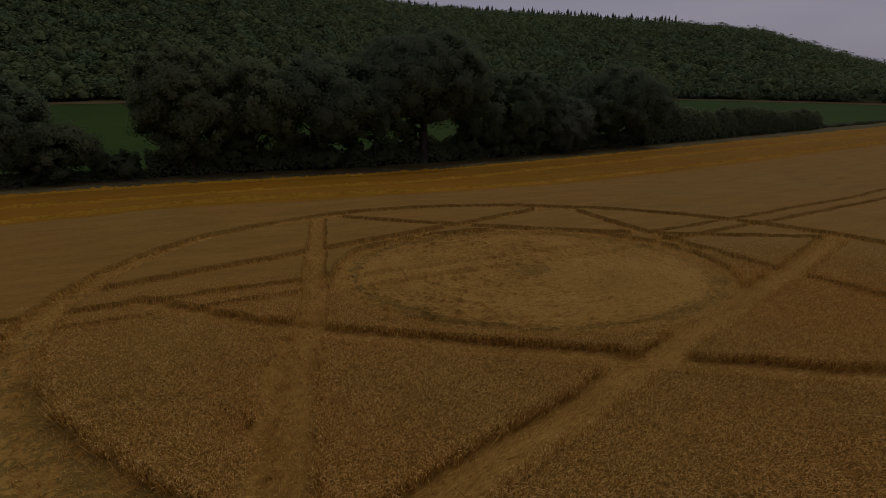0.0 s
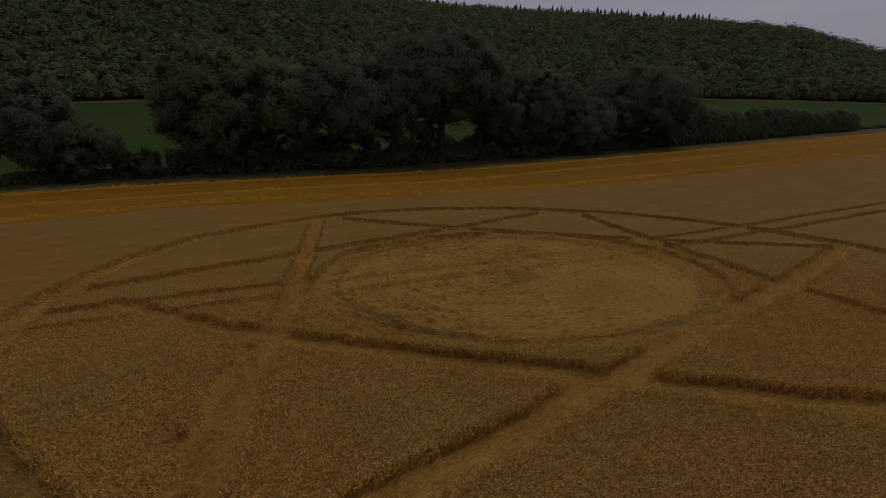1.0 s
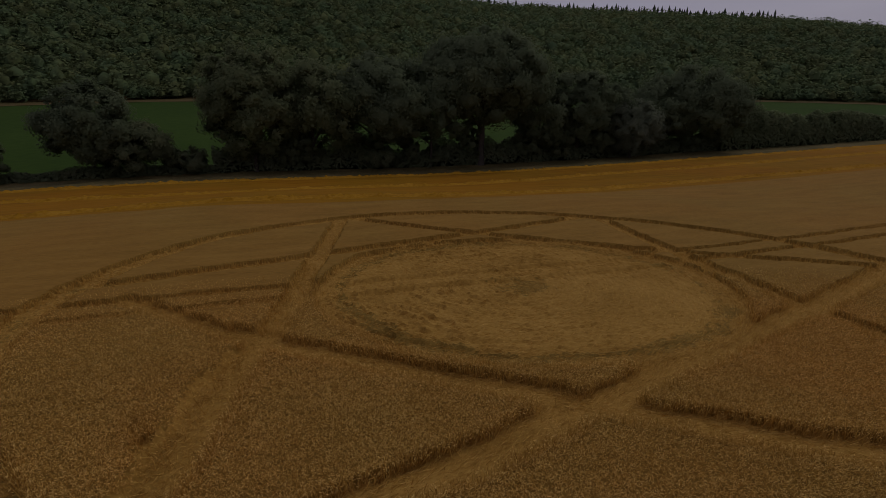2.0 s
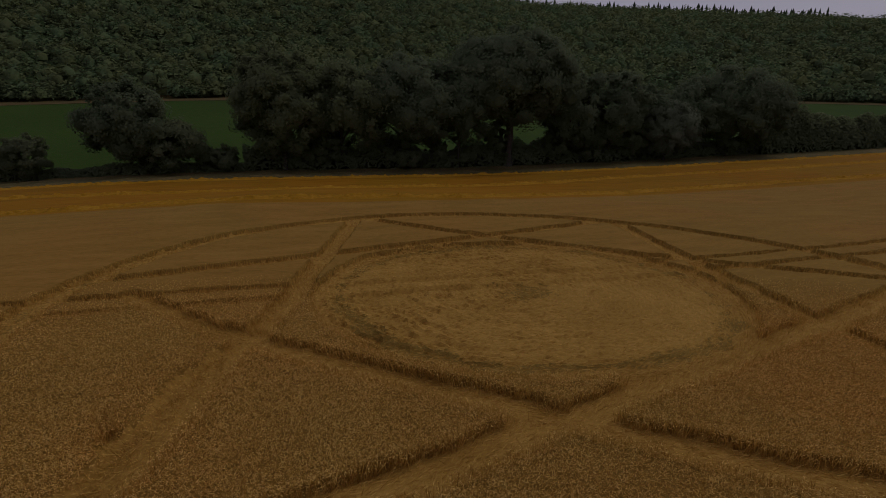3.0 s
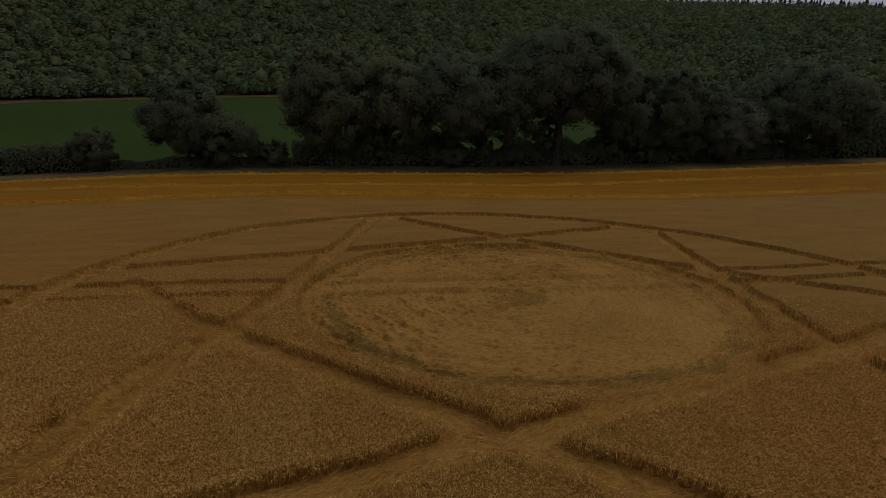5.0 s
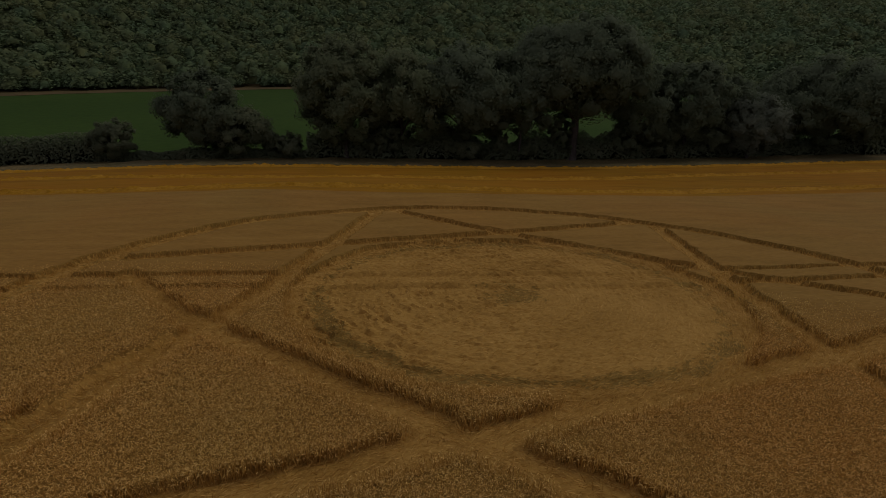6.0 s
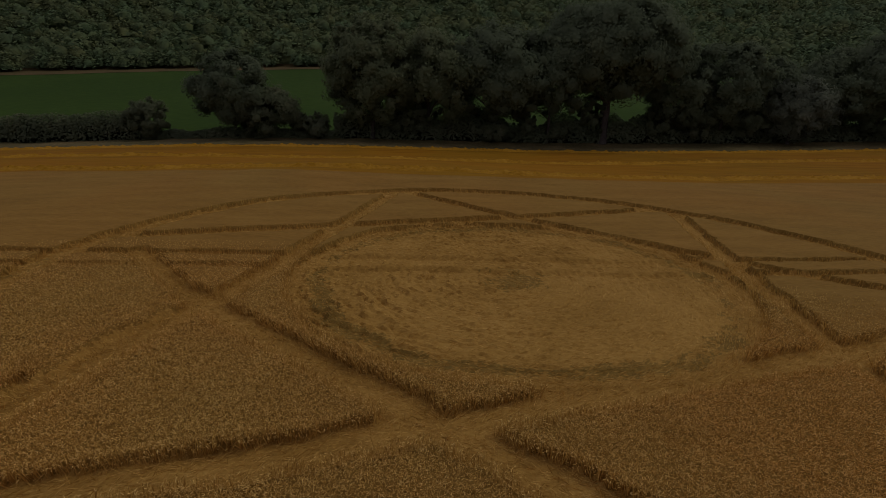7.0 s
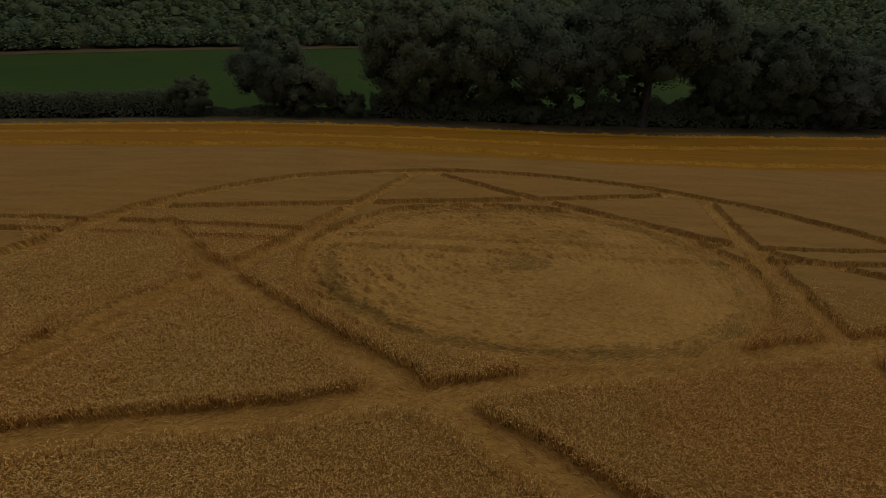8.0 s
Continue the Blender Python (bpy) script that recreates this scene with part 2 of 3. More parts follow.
def edge_distance(x, y):
    """How far a place lies outside the flattened paths (negative: inside them)."""
    r = np.hypot(x - RX, y - RY)
    disc = np.hypot(x - DX, y - DY)
    wob = (vnoise(x * 1.1, y * 1.1, 3) - 0.5) * 0.24 + (vnoise(x * 4.0, y * 4.0, 4) - 0.5) * 0.10
    turn = np.degrees(np.arctan2(y - RY, x - RX))
    near_ = smooth((turn + 160) / 45) * (1 - smooth((turn + 60) / 30))            # the ring is broader on its near side
    far_ = smooth((turn + 10) / 30) * (1 - smooth((turn - 140) / 25))
    d = np.maximum(r - RING - 0.66 + 0.65 * far_, RING - 0.66 - 0.95 * near_ - 0.62 * far_ - r)
    face = np.degrees(np.arctan2(y - DY, x - DX))
    far_side = smooth((face - 50) / 30) * (1 - smooth((face - 140) / 20))
    d = np.minimum(d, disc - DISC - 0.58 * (1 - far_side) - 0.2 * smooth((face + 175) / 15) * (1 - smooth((face + 115) / 15)) - 0.3 * smooth((face + 130) / 25) * (1 - smooth((face + 60) / 25)))
    for i, (ax, ay, dx, dy, lo, hi) in enumerate(LINES):
        along = (x - ax) * dx + (y - ay) * dy
        mid_, half = path_form(i, along)
        off = np.abs(-(x - ax) * dy + (y - ay) * dx - mid_) - half
        d = np.minimum(d, np.maximum.reduce([off, r - RING, lo - along, along - hi]))
    u, v = to_uv(x, y)
    for k in (0, 1):
        d = np.minimum(d, np.abs(v - tram(u, k)) - 0.24)
    d = d + wob
    for px, py, qx, qy, w in DENTS:
        t = np.clip(((x - px) * (qx - px) + (y - py) * (qy - py)) / ((qx - px) ** 2 + (qy - py) ** 2), 0, 1)
        d = np.minimum(d, np.hypot(x - px - t * (qx - px), y - py - t * (qy - py)) - w + wob * 0.3)
    return d


DENTS = [(-8.9, 14.5, -8.6, 14.1, 0.06), (-6.05, 12.22, -5.5, 11.75, 0.07), (-5.3, 11.6, -4.85, 11.2, 0.09)]


def from_near_edge(x, y):
    """Distance from the near margin of the plan, the stretch from (0, 0) to (12.4, 5.1)."""
    t = np.clip((x * 12.4 + y * 5.1) / 179.8, 0, 1)
    return np.hypot(x - t * 12.4, y - t * 5.1)


def ear_ground(x, y):
    """The part of the plan on which single ears and straws are set."""
    return (x < np.maximum(0.85 * y, 12.4 + 0.22 * (y - 5.1)) + 1.5) & (x > np.minimum(-0.85 * y, 12.4 - 2.5 * (y - 5.1)) - 1.5) & (from_near_edge(x, y) > 3.0)


def crop_height(x, y):
    """Height of the crop's surface above the soil, standing or laid."""
    d = edge_distance(x, y)
    r, th = np.hypot(x - DX, y - DY), np.arctan2(y - DY, x - DX)
    fade = np.interp(from_near_edge(x, y), (12, 34), (1.0, 0.5))
    stand = CROP - 0.08 - 0.10 * np.clip(fade * 1.33 - 0.33, 0, 1) + fade * (0.05 * (vnoise(x * 2.2, y * 2.2, 1) - 0.5) + 0.045 * (vnoise(x * 6.5, y * 6.5, 2) - 0.5)) + 0.05 * (vnoise(x * 0.4, y * 0.4, 5) - 0.5)
    stand = stand - ragged(x, y) * (0.25 + 0.14 * vnoise(x * 1.3, y * 1.3, 77))
    swirl = vnoise(r * 1.6 + th * 1.5, th * 4.0, 6)
    laid = 0.10 + 0.08 * (swirl - 0.3) + 0.05 * (vnoise(x * 5, y * 5, 8) - 0.5)
    # layers of laid stems that end in short ragged steps round the disc
    tidy = 0.6 + 0.7 * smooth((DX + 2 - x) / 8)
    turned = np.where(y > DY, -1.0, 1.0)
    for wide, deep, seed in ((0.85, 0.12, 17), (1.7, 0.12, 27), (3.0, 0.11, 47)):
        f = turned * r * wide + 1.5 * vnoise(x * 0.5 * wide, y * 0.5 * wide, seed) + 0.5 * vnoise(x * 1.8 * wide, y * 1.8 * wide, seed + 1)
        f = f - np.floor(f)
        step = np.where(f < 0.88, f / 0.88, (1 - f) / 0.12)
        often = smooth((vnoise(x * 0.9 * wide, y * 0.9 * wide, seed + 2) - 0.32) / 0.3) * (0.35 + 0.65 * np.abs(np.sin(th)))
        laid = laid + tidy * deep * (step - 0.4) * often * (r < 10.5) * smooth((r - 0.8) / 0.8)
    laid = laid + 0.05 * (vnoise(x * 0.5, y * 0.5, 18) - 0.5)
    u, v = to_uv(x, y)
    for tv in (tram(u, 0), tram(u, 1)):
        laid = laid + (r < DISC) * (0.15 * np.exp(-((v - tv - 0.35) / 0.20) ** 2) - 0.10 * np.exp(-((v - tv) / 0.2) ** 2)) * (0.4 + vnoise(x * 1.3, y * 1.3, 19))
    laid = laid - 0.06 * np.exp(-((r - TRAMPLED) / 0.3) ** 2)
    return laid + (stand - laid) * smooth(d / 0.16)


CELL = 0.115
GX, GY = np.arange(-26.0, 31.0, CELL), np.arange(1.0, 53.0, CELL)
xx, yy = np.meshgrid(GX, GY)
jx, jy = xx + rng.uniform(-0.3, 0.3, xx.shape) * CELL, yy + rng.uniform(-0.3, 0.3, xx.shape) * CELL
jx[:, [0, -1]], jy[[0, -1], :] = xx[:, [0, -1]], yy[[0, -1], :]
zz = ground_height(jx, jy) + crop_height(jx, jy)
co = np.stack([jx, jy, zz], -1).reshape(-1, 3)
quads = grid_faces(len(GX), len(GY))
mid = co[quads].mean(1)
d_mid = edge_distance(mid[:, 0], mid[:, 1])
v_mid = to_uv(mid[:, 0], mid[:, 1])[1]


def trodden(x, y):
    """Where the crop is trodden down to weeds and soil; includes painted shade along the near ring."""
    r, disc = np.hypot(x - RX, y - RY), np.hypot(x - DX, y - DY)
    th = np.degrees(np.arctan2(y - RY, x - RX))
    speck = 0.6 * vnoise(x * 3.0, y * 3.0, 12) + 0.5 * lattice(np.round(x * 9), np.round(y * 9), 13) - 0.1 + 0.5 * (vnoise(x * 1.3, y * 1.3, 15) - 0.5)
    band = np.abs(disc - TRAMPLED + (vnoise(x * 0.5, y * 0.5, 11) - 0.5) * 0.6)
    found = speck + 0.5 * (vnoise(x * 0.45, y * 0.45, 16) - 0.5) > 0.22 + 1.3 * np.maximum(band - 0.15, 0)
    patch = np.hypot((x - 4.6) * 0.95, y - 27.3)
    found |= speck > 0.30 + 0.5 * np.maximum(patch - 0.9, 0)
    # trodden floor, densest by the ring's inner edge, where it also colours in shade
    arc = np.abs(r - RING + 0.95)
    near_ring = (th > -172) & (th < -100) & (r > 20.3) & (r < RING + 0.6)
    found |= near_ring & (speck > np.minimum(0.30 + 0.6 * np.maximum(arc - 0.3, 0), 0.56))
    return found


grey = trodden(mid[:, 0], mid[:, 1])
low = (d_mid < 0.05) | (ragged(mid[:, 0], mid[:, 1]) > 0.3)
crop_side = v_mid < CROP_END + bow(to_uv(mid[:, 0], mid[:, 1])[0])


def pick(name, mask, mat, smooth_it, **kw):
    q = quads[mask]
    used, inv = np.unique(q, return_inverse=True)
    return mesh_object(name, co[used], inv.reshape(-1, 4), mat, shade_smooth=smooth_it, **kw)


# stem shade is coloured in under the dense ears and on the path banks
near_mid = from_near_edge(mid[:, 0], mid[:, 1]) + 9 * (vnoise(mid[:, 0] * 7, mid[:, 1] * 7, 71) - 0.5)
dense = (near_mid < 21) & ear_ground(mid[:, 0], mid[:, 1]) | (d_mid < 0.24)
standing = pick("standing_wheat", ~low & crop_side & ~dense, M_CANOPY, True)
stems = pick("stem_layer", ~low & crop_side & dense, M_STEM_SHADE, False, parent=standing)
tagged(standing, "ripe golden-brown wheat standing round the flattened pattern", "wheat", kind="stuff")
flattened = pick("flattened_wheat", low & ~grey, M_LAID, False)
tagged(flattened, "wheat pressed flat into star paths, ring and swirled disc", "flattened wheat", kind="stuff")
trampled = pick("trampled_ground", low & grey, M_TRAMPLED, False)
tagged(trampled, "grey-green trampled weeds and bare soil circling the flattened disc", "trampled ground", kind="stuff")

# the rest of the standing crop, too far off for single ears
x0, x1, y0, y1 = GX[0], GX[-1], GY[0], GY[-1]


def crop_sheet(us, vs, name="standing_wheat"):
    uu, vv = np.meshgrid(us, vs)
    x, y = to_xy(uu, vv + bow(uu) * smooth((vv - 34) / 14))
    h = crop_height(x, y)
    c = np.stack([x, y, ground_height(x, y) + h], -1).reshape(-1, 3)
    f = grid_faces(len(us), len(vs))
    m = c[f].mean(1)
    inside = (m[:, 0] > x0 + 0.4) & (m[:, 0] < x1 - 0.4) & (m[:, 1] > y0 + 0.4) & (m[:, 1] < y1 - 0.4)
    ob = mesh_object(name, c - np.array([0, 0, 0.04]), f[~inside], M_CANOPY)
    return tagged(ob, "wide ripe wheat field with a pair of tractor tramlines", "wheat", kind="stuff")


tram_rows = np.sort(np.concatenate([np.linspace(-60, CROP_END, 160), np.arange(20.6, 27.0, 0.16)]))
crop_sheet(np.concatenate([np.arange(-150, -60, 3.0), np.arange(-60, 110, 0.8), np.arange(110, 330, 3.0)]), tram_rows)


# ---- single ears, stalks and straws ----
def crosswise(axis):
    """Two directions square to each axis."""
    ref = np.where(np.abs(axis[:, 2:3]) < 0.9, np.array([[0, 0, 1.0]]), np.array([[1.0, 0, 0]]))
    a = np.cross(axis, ref)
    a /= np.linalg.norm(a, axis=1, keepdims=True)
    return a, np.cross(axis, a)


def ears(name, base, axis, length, radius, mat, parent):
    """Plump four-sided ears: an edge at the foot, and one square to it at the tip."""
    n = len(base)
    a, b = crosswise(axis)
    turn = rng.uniform(0, math.pi, n)[:, None]
    a, b = a * np.cos(turn) + b * np.sin(turn), b * np.cos(turn) - a * np.sin(turn)
    r = radius[:, None]
    top = base + axis * length[:, None]
    c = np.stack([base - a * r, base + a * r, top - b * r * 0.7, top + b * r * 0.7], 1).reshape(-1, 3)
    tri = np.array([(0, 1, 2), (1, 0, 3), (0, 2, 3), (1, 3, 2)])
    f = (np.arange(n)[:, None, None] * 4 + tri[None]).reshape(-1, 3)
    return mesh_object(name, c, f, mat, parent)


def blades(name, base, tip, width, mat, parent, side=None):
    """Narrow stalks: one bent strip of two quads each."""
    n = len(base)
    axis = tip - base
    axis = axis / np.linalg.norm(axis, axis=1, keepdims=True)
    a, b = crosswise(axis)
    w = rng.uniform(0, math.pi, n)[:, None]
    s = (a * np.cos(w) + b * np.sin(w) if side is None else side) * width[:, None] / 2
    c = np.stack([base - s, base + s, tip + s * 0.6, tip - s * 0.6], 1).reshape(-1, 3)
    f = (np.arange(n)[:, None] * 4 + np.arange(4)[None]).reshape(-1, 4)
    return mesh_object(name, c, f, mat, parent)


def scatter(n, ax, bx, ay, by):
    """Random places in a rectangle of the plan, without its two near corners."""
    x, y = rng.uniform(ax, bx, n), rng.uniform(ay, by, n)
    keep = ear_ground(x, y)
    return x[keep], y[keep]


px, py = scatter(2500000, x0, x1, y0, y1)
near = from_near_edge(px, py)
# 2500000 over the plan are about 850 a square metre
keep = rng.uniform(0, 1, len(px)) < np.interp(near, (5, 12, 16, 20, 27), (0.95, 0.95, 0.68, 0.40, 0.0))
px, py = px[keep], py[keep]
d = edge_distance(px, py)
keep = (d > 0.03) & (rng.uniform(0, 1, len(px)) > 0.85 * ragged(px, py))
px, py, near = px[keep], py[keep], from_near_edge(px, py)[keep]
n = len(px)
lean = rng.normal(0, 0.42, (n, 2)) + np.array([0.15, -0.2])
axis = np.column_stack([lean, rng.uniform(-0.15, 1.0, n)])
axis /= np.linalg.norm(axis, axis=1, keepdims=True)
rise = np.interp(near, (14, 30), (0.08, 0.045))
base = np.column_stack([px, py, ground_height(px, py) + crop_height(px, py) + 0.012 + rng.uniform(-0.02, 1, n) * rise])
ears("ears", base, axis, rng.uniform(0.06, 0.095, n), rng.uniform(0.008, 0.012, n), M_EAR, standing)

# stalks that show along the cut edges
px, py = scatter(2000000, x0, x1, y0, y1)
d = edge_distance(px, py)
near = from_near_edge(px, py)
keep = (d > -0.02) & (d < 0.2) & (rng.uniform(0, 1, len(px)) < np.interp(near, (12, 20, 27, 38), (1.0, 0.5, 0.22, 0.08)) * (ragged(px, py) < 0.15))
px, py, near, d = px[keep], py[keep], near[keep], d[keep]
n = len(px)
gz = ground_height(px, py)
base = np.column_stack([px, py, gz + 0.03])
out_x, out_y = d - edge_distance(px + 0.05, py), d - edge_distance(px, py + 0.05)
tilt = rng.uniform(-0.04, 0.12, n) * (d < 0.12) / np.maximum(np.hypot(out_x, out_y), 0.01)
tip = base + np.column_stack([out_x * tilt + rng.normal(0, 0.08, n), out_y * tilt + rng.normal(0, 0.08, n), rng.uniform(0.34, 0.56, n) * np.interp(near, (16, 26), (1, 0)) + rng.uniform(0.36, 0.46, n) * np.interp(near, (16, 26), (0, 1))])
blades("stalks", base, tip, rng.uniform(0.012, 0.026, n) * np.interp(near, (12, 40), (1, 1.2)), M_STALK, standing)
close = near < 24
tip, base, n = tip[close], base[close], int(close.sum())
axis = (tip - base) * np.array([1, 1, 0.1]) + rng.normal(0, 0.16, (n, 3))
axis /= np.linalg.norm(axis, axis=1, keepdims=True)
ears("edge_ears", tip, axis, rng.uniform(0.06, 0.09, n), rng.uniform(0.008, 0.012, n), M_EAR, standing)

# bent and broken stalks beside the half-trodden spur
px, py = rng.uniform(-9.0, -1.0, 90000), rng.uniform(5.0, 18.5, 90000)
wild = ragged(px, py)
keep = (rng.uniform(0, 1, len(px)) < wild * 0.08) & (edge_distance(px, py) > -0.5)
px, py = px[keep], py[keep]
n = len(px)
base = np.column_stack([px, py, ground_height(px, py) + 0.04])
way = math.atan2(LINES[4][3], LINES[4][2]) + rng.normal(0, 0.8, n)
reach = rng.uniform(0.12, 0.5, n)
tip = base + np.column_stack([np.cos(way) * reach, np.sin(way) * reach, rng.uniform(0.12, 0.42, n)])
blades("leaning_stalks", base, tip, rng.uniform(0.008, 0.016, n), M_STRAW, standing)

# bent stalks that have risen again inside the paths
px, py = scatter(260000, x0, x1, y0, y1)
d = edge_distance(px, py)
near = from_near_edge(px, py)
keep = (d < 0.0) & (d > -0.55) & (near < 30) & (rng.uniform(0, 1, len(px)) < 0.35 + 0.5 * (d > -0.2)) & (np.hypot(px - DX, py - DY) > 8.5)
px, py = px[keep], py[keep]
n = len(px)
base = np.column_stack([px, py, ground_height(px, py) + 0.05])
tip = base + np.column_stack([rng.normal(0, 0.14, n), rng.normal(0, 0.14, n), rng.uniform(0.12, 0.36, n)])
blades("bent_stalks", base, tip, rng.uniform(0.010, 0.022, n), M_STALK, flattened)

# straws that lie along the paths and swirl round the disc
px, py = scatter(700000, x0, x1, y0, y1)
d = edge_distance(px, py)
near = from_near_edge(px, py)
keep = (d < 0.0) & (rng.uniform(0, 1, len(px)) < np.interp(near, (10, 20, 45), (1.0, 0.8, 0.3)) * np.where(trodden(px, py), 0.8, np.where(np.hypot(px - DX, py - DY) < 9.0, 0.32, 1.0)))
px, py, near = px[keep], py[keep], near[keep]
n = len(px)
r, th = np.hypot(px - RX, py - RY), np.arctan2(py - RY, px - RX)
in_disc = np.hypot(px - DX, py - DY) < 10.6
way = th + math.pi / 2
best = np.where(in_disc | (np.abs(r - RING + 0.3) < 0.95), 0.0, 9.0)
for ax, ay, dx, dy, lo, hi in LINES:
    off = np.abs(-(px - ax) * dy + (py - ay) * dx)
    take = (off < 0.7) & (off < best)
    way = np.where(take, math.atan2(dy, dx), way)
    best = np.where(take, off, best)
way = way + rng.normal(0, 1, n) * np.where(in_disc, 0.35, 0.4)
length = rng.uniform(0.10, 0.26, n)
base = np.column_stack([px, py, ground_height(px, py) + crop_height(px, py) + rng.uniform(0.0, 0.05, n)])
tip = base + np.column_stack([np.cos(way) * length, np.sin(way) * length, rng.normal(0.02, 0.07, n)])
tip[:, 2] += ground_height(tip[:, 0], tip[:, 1]) - ground_height(px, py)
blades("straws", base, tip, rng.uniform(0.008, 0.016, n) * np.interp(near, (12, 40), (1, 1.5)), M_STRAW, flattened)

# laid bunches of straw, swirled round the disc and combed along the paths
px, py = scatter(80000, x0, x1, y0, y1)
disc = np.hypot(px - DX, py - DY)
d = edge_distance(px, py)
near = from_near_edge(px, py)
keep = (d < -0.12) & (rng.uniform(0, 1, len(px)) < np.where(disc < 10.4, 0.0, 0.14) * np.where(trodden(px, py), 0.25, 1.0))
px, py, disc = px[keep], py[keep], disc[keep]
n = len(px)
way = np.arctan2(py - DY, px - DX) + math.pi / 2 + rng.normal(0, 0.22, n)
best = np.where(disc < DISC, 0.0, 9.0)
for ax, ay, dx, dy, lo, hi in LINES:
    off = np.abs(-(px - ax) * dy + (py - ay) * dx)
    take = (off < 0.7) & (off < best)
    way = np.where(take, math.atan2(dy, dx) + rng.normal(0, 0.2, n), way)
    best = np.where(take, off, best)
half, wide, tall = rng.uniform(0.08, 0.22, n), rng.uniform(0.02, 0.05, n), rng.uniform(0.02, 0.06, n)
gz = ground_height(px, py) + crop_height(px, py) - 0.015
cw, sw_ = np.cos(way), np.sin(way)


def lump_point(along, across, up):
    return np.column_stack([px + cw * along - sw_ * across, py + sw_ * along + cw * across, gz + up])


lump_co = np.stack([lump_point(-half, 0 * wide, 0 * tall), lump_point(-half * 0.3, wide, 0 * tall), lump_point(-half * 0.3, -wide, 0 * tall), lump_point(half * 0.5, wide * 0.8, tall * 0.4),
                    lump_point(half * 0.5, -wide * 0.8, tall * 0.4), lump_point(0 * half, 0 * wide, tall), lump_point(half, 0 * wide, tall * 0.9)], 1).reshape(-1, 3)
lump_tri = np.array([(0, 2, 5), (0, 5, 1), (1, 5, 3), (2, 4, 5), (5, 4, 6), (5, 6, 3), (3, 6, 4)])
mesh_object("straw_bunches", lump_co, (np.arange(n)[:, None, None] * 7 + lump_tri[None]).reshape(-1, 3), M_LAID, flattened)

# odd clumps of stalks left upright where paths cross and in the disc
for tx, ty, tr, th_, cnt in ((6.3, 15.45, 0.4, 0.36, 150), (6.2, 14.9, 0.8, 0.16, 140), (0.75, 25.4, 0.25, 0.26, 80), (13.2, 34.2, 0.4, 0.4, 140), (-5.3, 18.9, 0.35, 0.35, 120)):
    qx, qy = tx + rng.normal(0, tr * 0.5, cnt), ty + rng.normal(0, tr * 0.5, cnt)
    base = np.column_stack([qx, qy, ground_height(qx, qy) + 0.05])
    tip = base + np.column_stack([(qx - tx) * 0.5 + rng.normal(0, 0.1, cnt), (qy - ty) * 0.5 + rng.normal(0, 0.1, cnt), rng.uniform(0.4, 1.0, cnt) * th_])
    tuft = blades("stalk_clump", base, tip, rng.uniform(0.012, 0.026, cnt), M_STRAW, None)
    tagged(tuft, "ragged clump of pale stalks left upright in the flattened crop", "stalk clump", "clumps in the formation", kind="stuff")

# ---- stubble, swaths and verge ----
US = np.concatenate([np.arange(-150, 140, 1.5), np.arange(140, 335, 4.0)])
stubble = sheet("stubble_strip", US, np.arange(CROP_END - 0.5, STUBBLE_END + 0.1, 0.9), lambda u, v: 0.05 + 0.05 * vnoise(u * 2, v * 2, 21), M_STUBBLE)
tagged(stubble, "strip of freshly cut orange-gold stubble beside the hedge", "stubble", kind="structure")
for k, sv in enumerate((55.8, 70.6, 87.4)):
    def swath_lift(u, v, sv=sv, k=k):
        e = np.clip(1 - ((v - sv + 0.9 * (vnoise(u * 0.3, v * 0, 33 + k) - 0.5)) / 1.4) ** 2, 0, 1)
        return -0.04 + e * (0.14 + 0.14 * vnoise(u * 0.5, v * 0, 36 + k) + 0.30 * vnoise(u * 2.3, v * 2.1, 30 + k) * vnoise(u * 5.1, v * 4.7, 39 + k) * 1.6)
    sw = sheet("straw_swath", np.concatenate([np.arange(-110, -70, 1.0), np.arange(-70, 140, 0.35), np.arange(140, 300, 1.5)]), np.linspace(-1.8, 1.8, 15) + sv, swath_lift, M_SWATH)
    tagged(sw, "loose row of pale cut straw on the stubble", "straw swath", "straw swaths", kind="stuff")
verge = sheet("verge", US, np.arange(STUBBLE_END, 104.1, 0.8), lambda u, v: 0.12 + 0.35 * vnoise(u * 0.6, v * 0.6, 22) * smooth((v - STUBBLE_END) / 2), M_VERGE)
tagged(verge, "rough dry grass verge between stubble and hedge", "verge", kind="structure")


# ---- trees and hedges ----
def leaf_sprays(centres, size, outward, spread=0.45):
    """A small tilted leaf spray at each centre, rounded in its shading like the bough that bears it."""
    n = len(centres)
    nrm = outward + rng.normal(0, 0.4, (n, 3)) + np.array([0, 0, 0.2])
    nrm /= np.linalg.norm(nrm, axis=1, keepdims=True)
    a, b = crosswise(nrm)
    s = (size * rng.uniform(0.6, 1.4, n))[:, None]
    bough = outward + np.array([0, 0, 0.25]) + rng.normal(0, spread, (n, 3))
    bough /= np.linalg.norm(bough, axis=1, keepdims=True)
    b = b * np.where(np.sum(np.cross(a, b) * bough, axis=1, keepdims=True) < 0, -1, 1)
    c = np.stack([centres - a * s, centres + a * s * 0.5 - b * s * 0.8, centres + a * s * 0.5 + b * s * 0.8], 1).reshape(-1, 3)
    return c, np.arange(n)[:, None] * 3 + np.array([[0, 1, 2]]), np.repeat(bough, 3, axis=0)


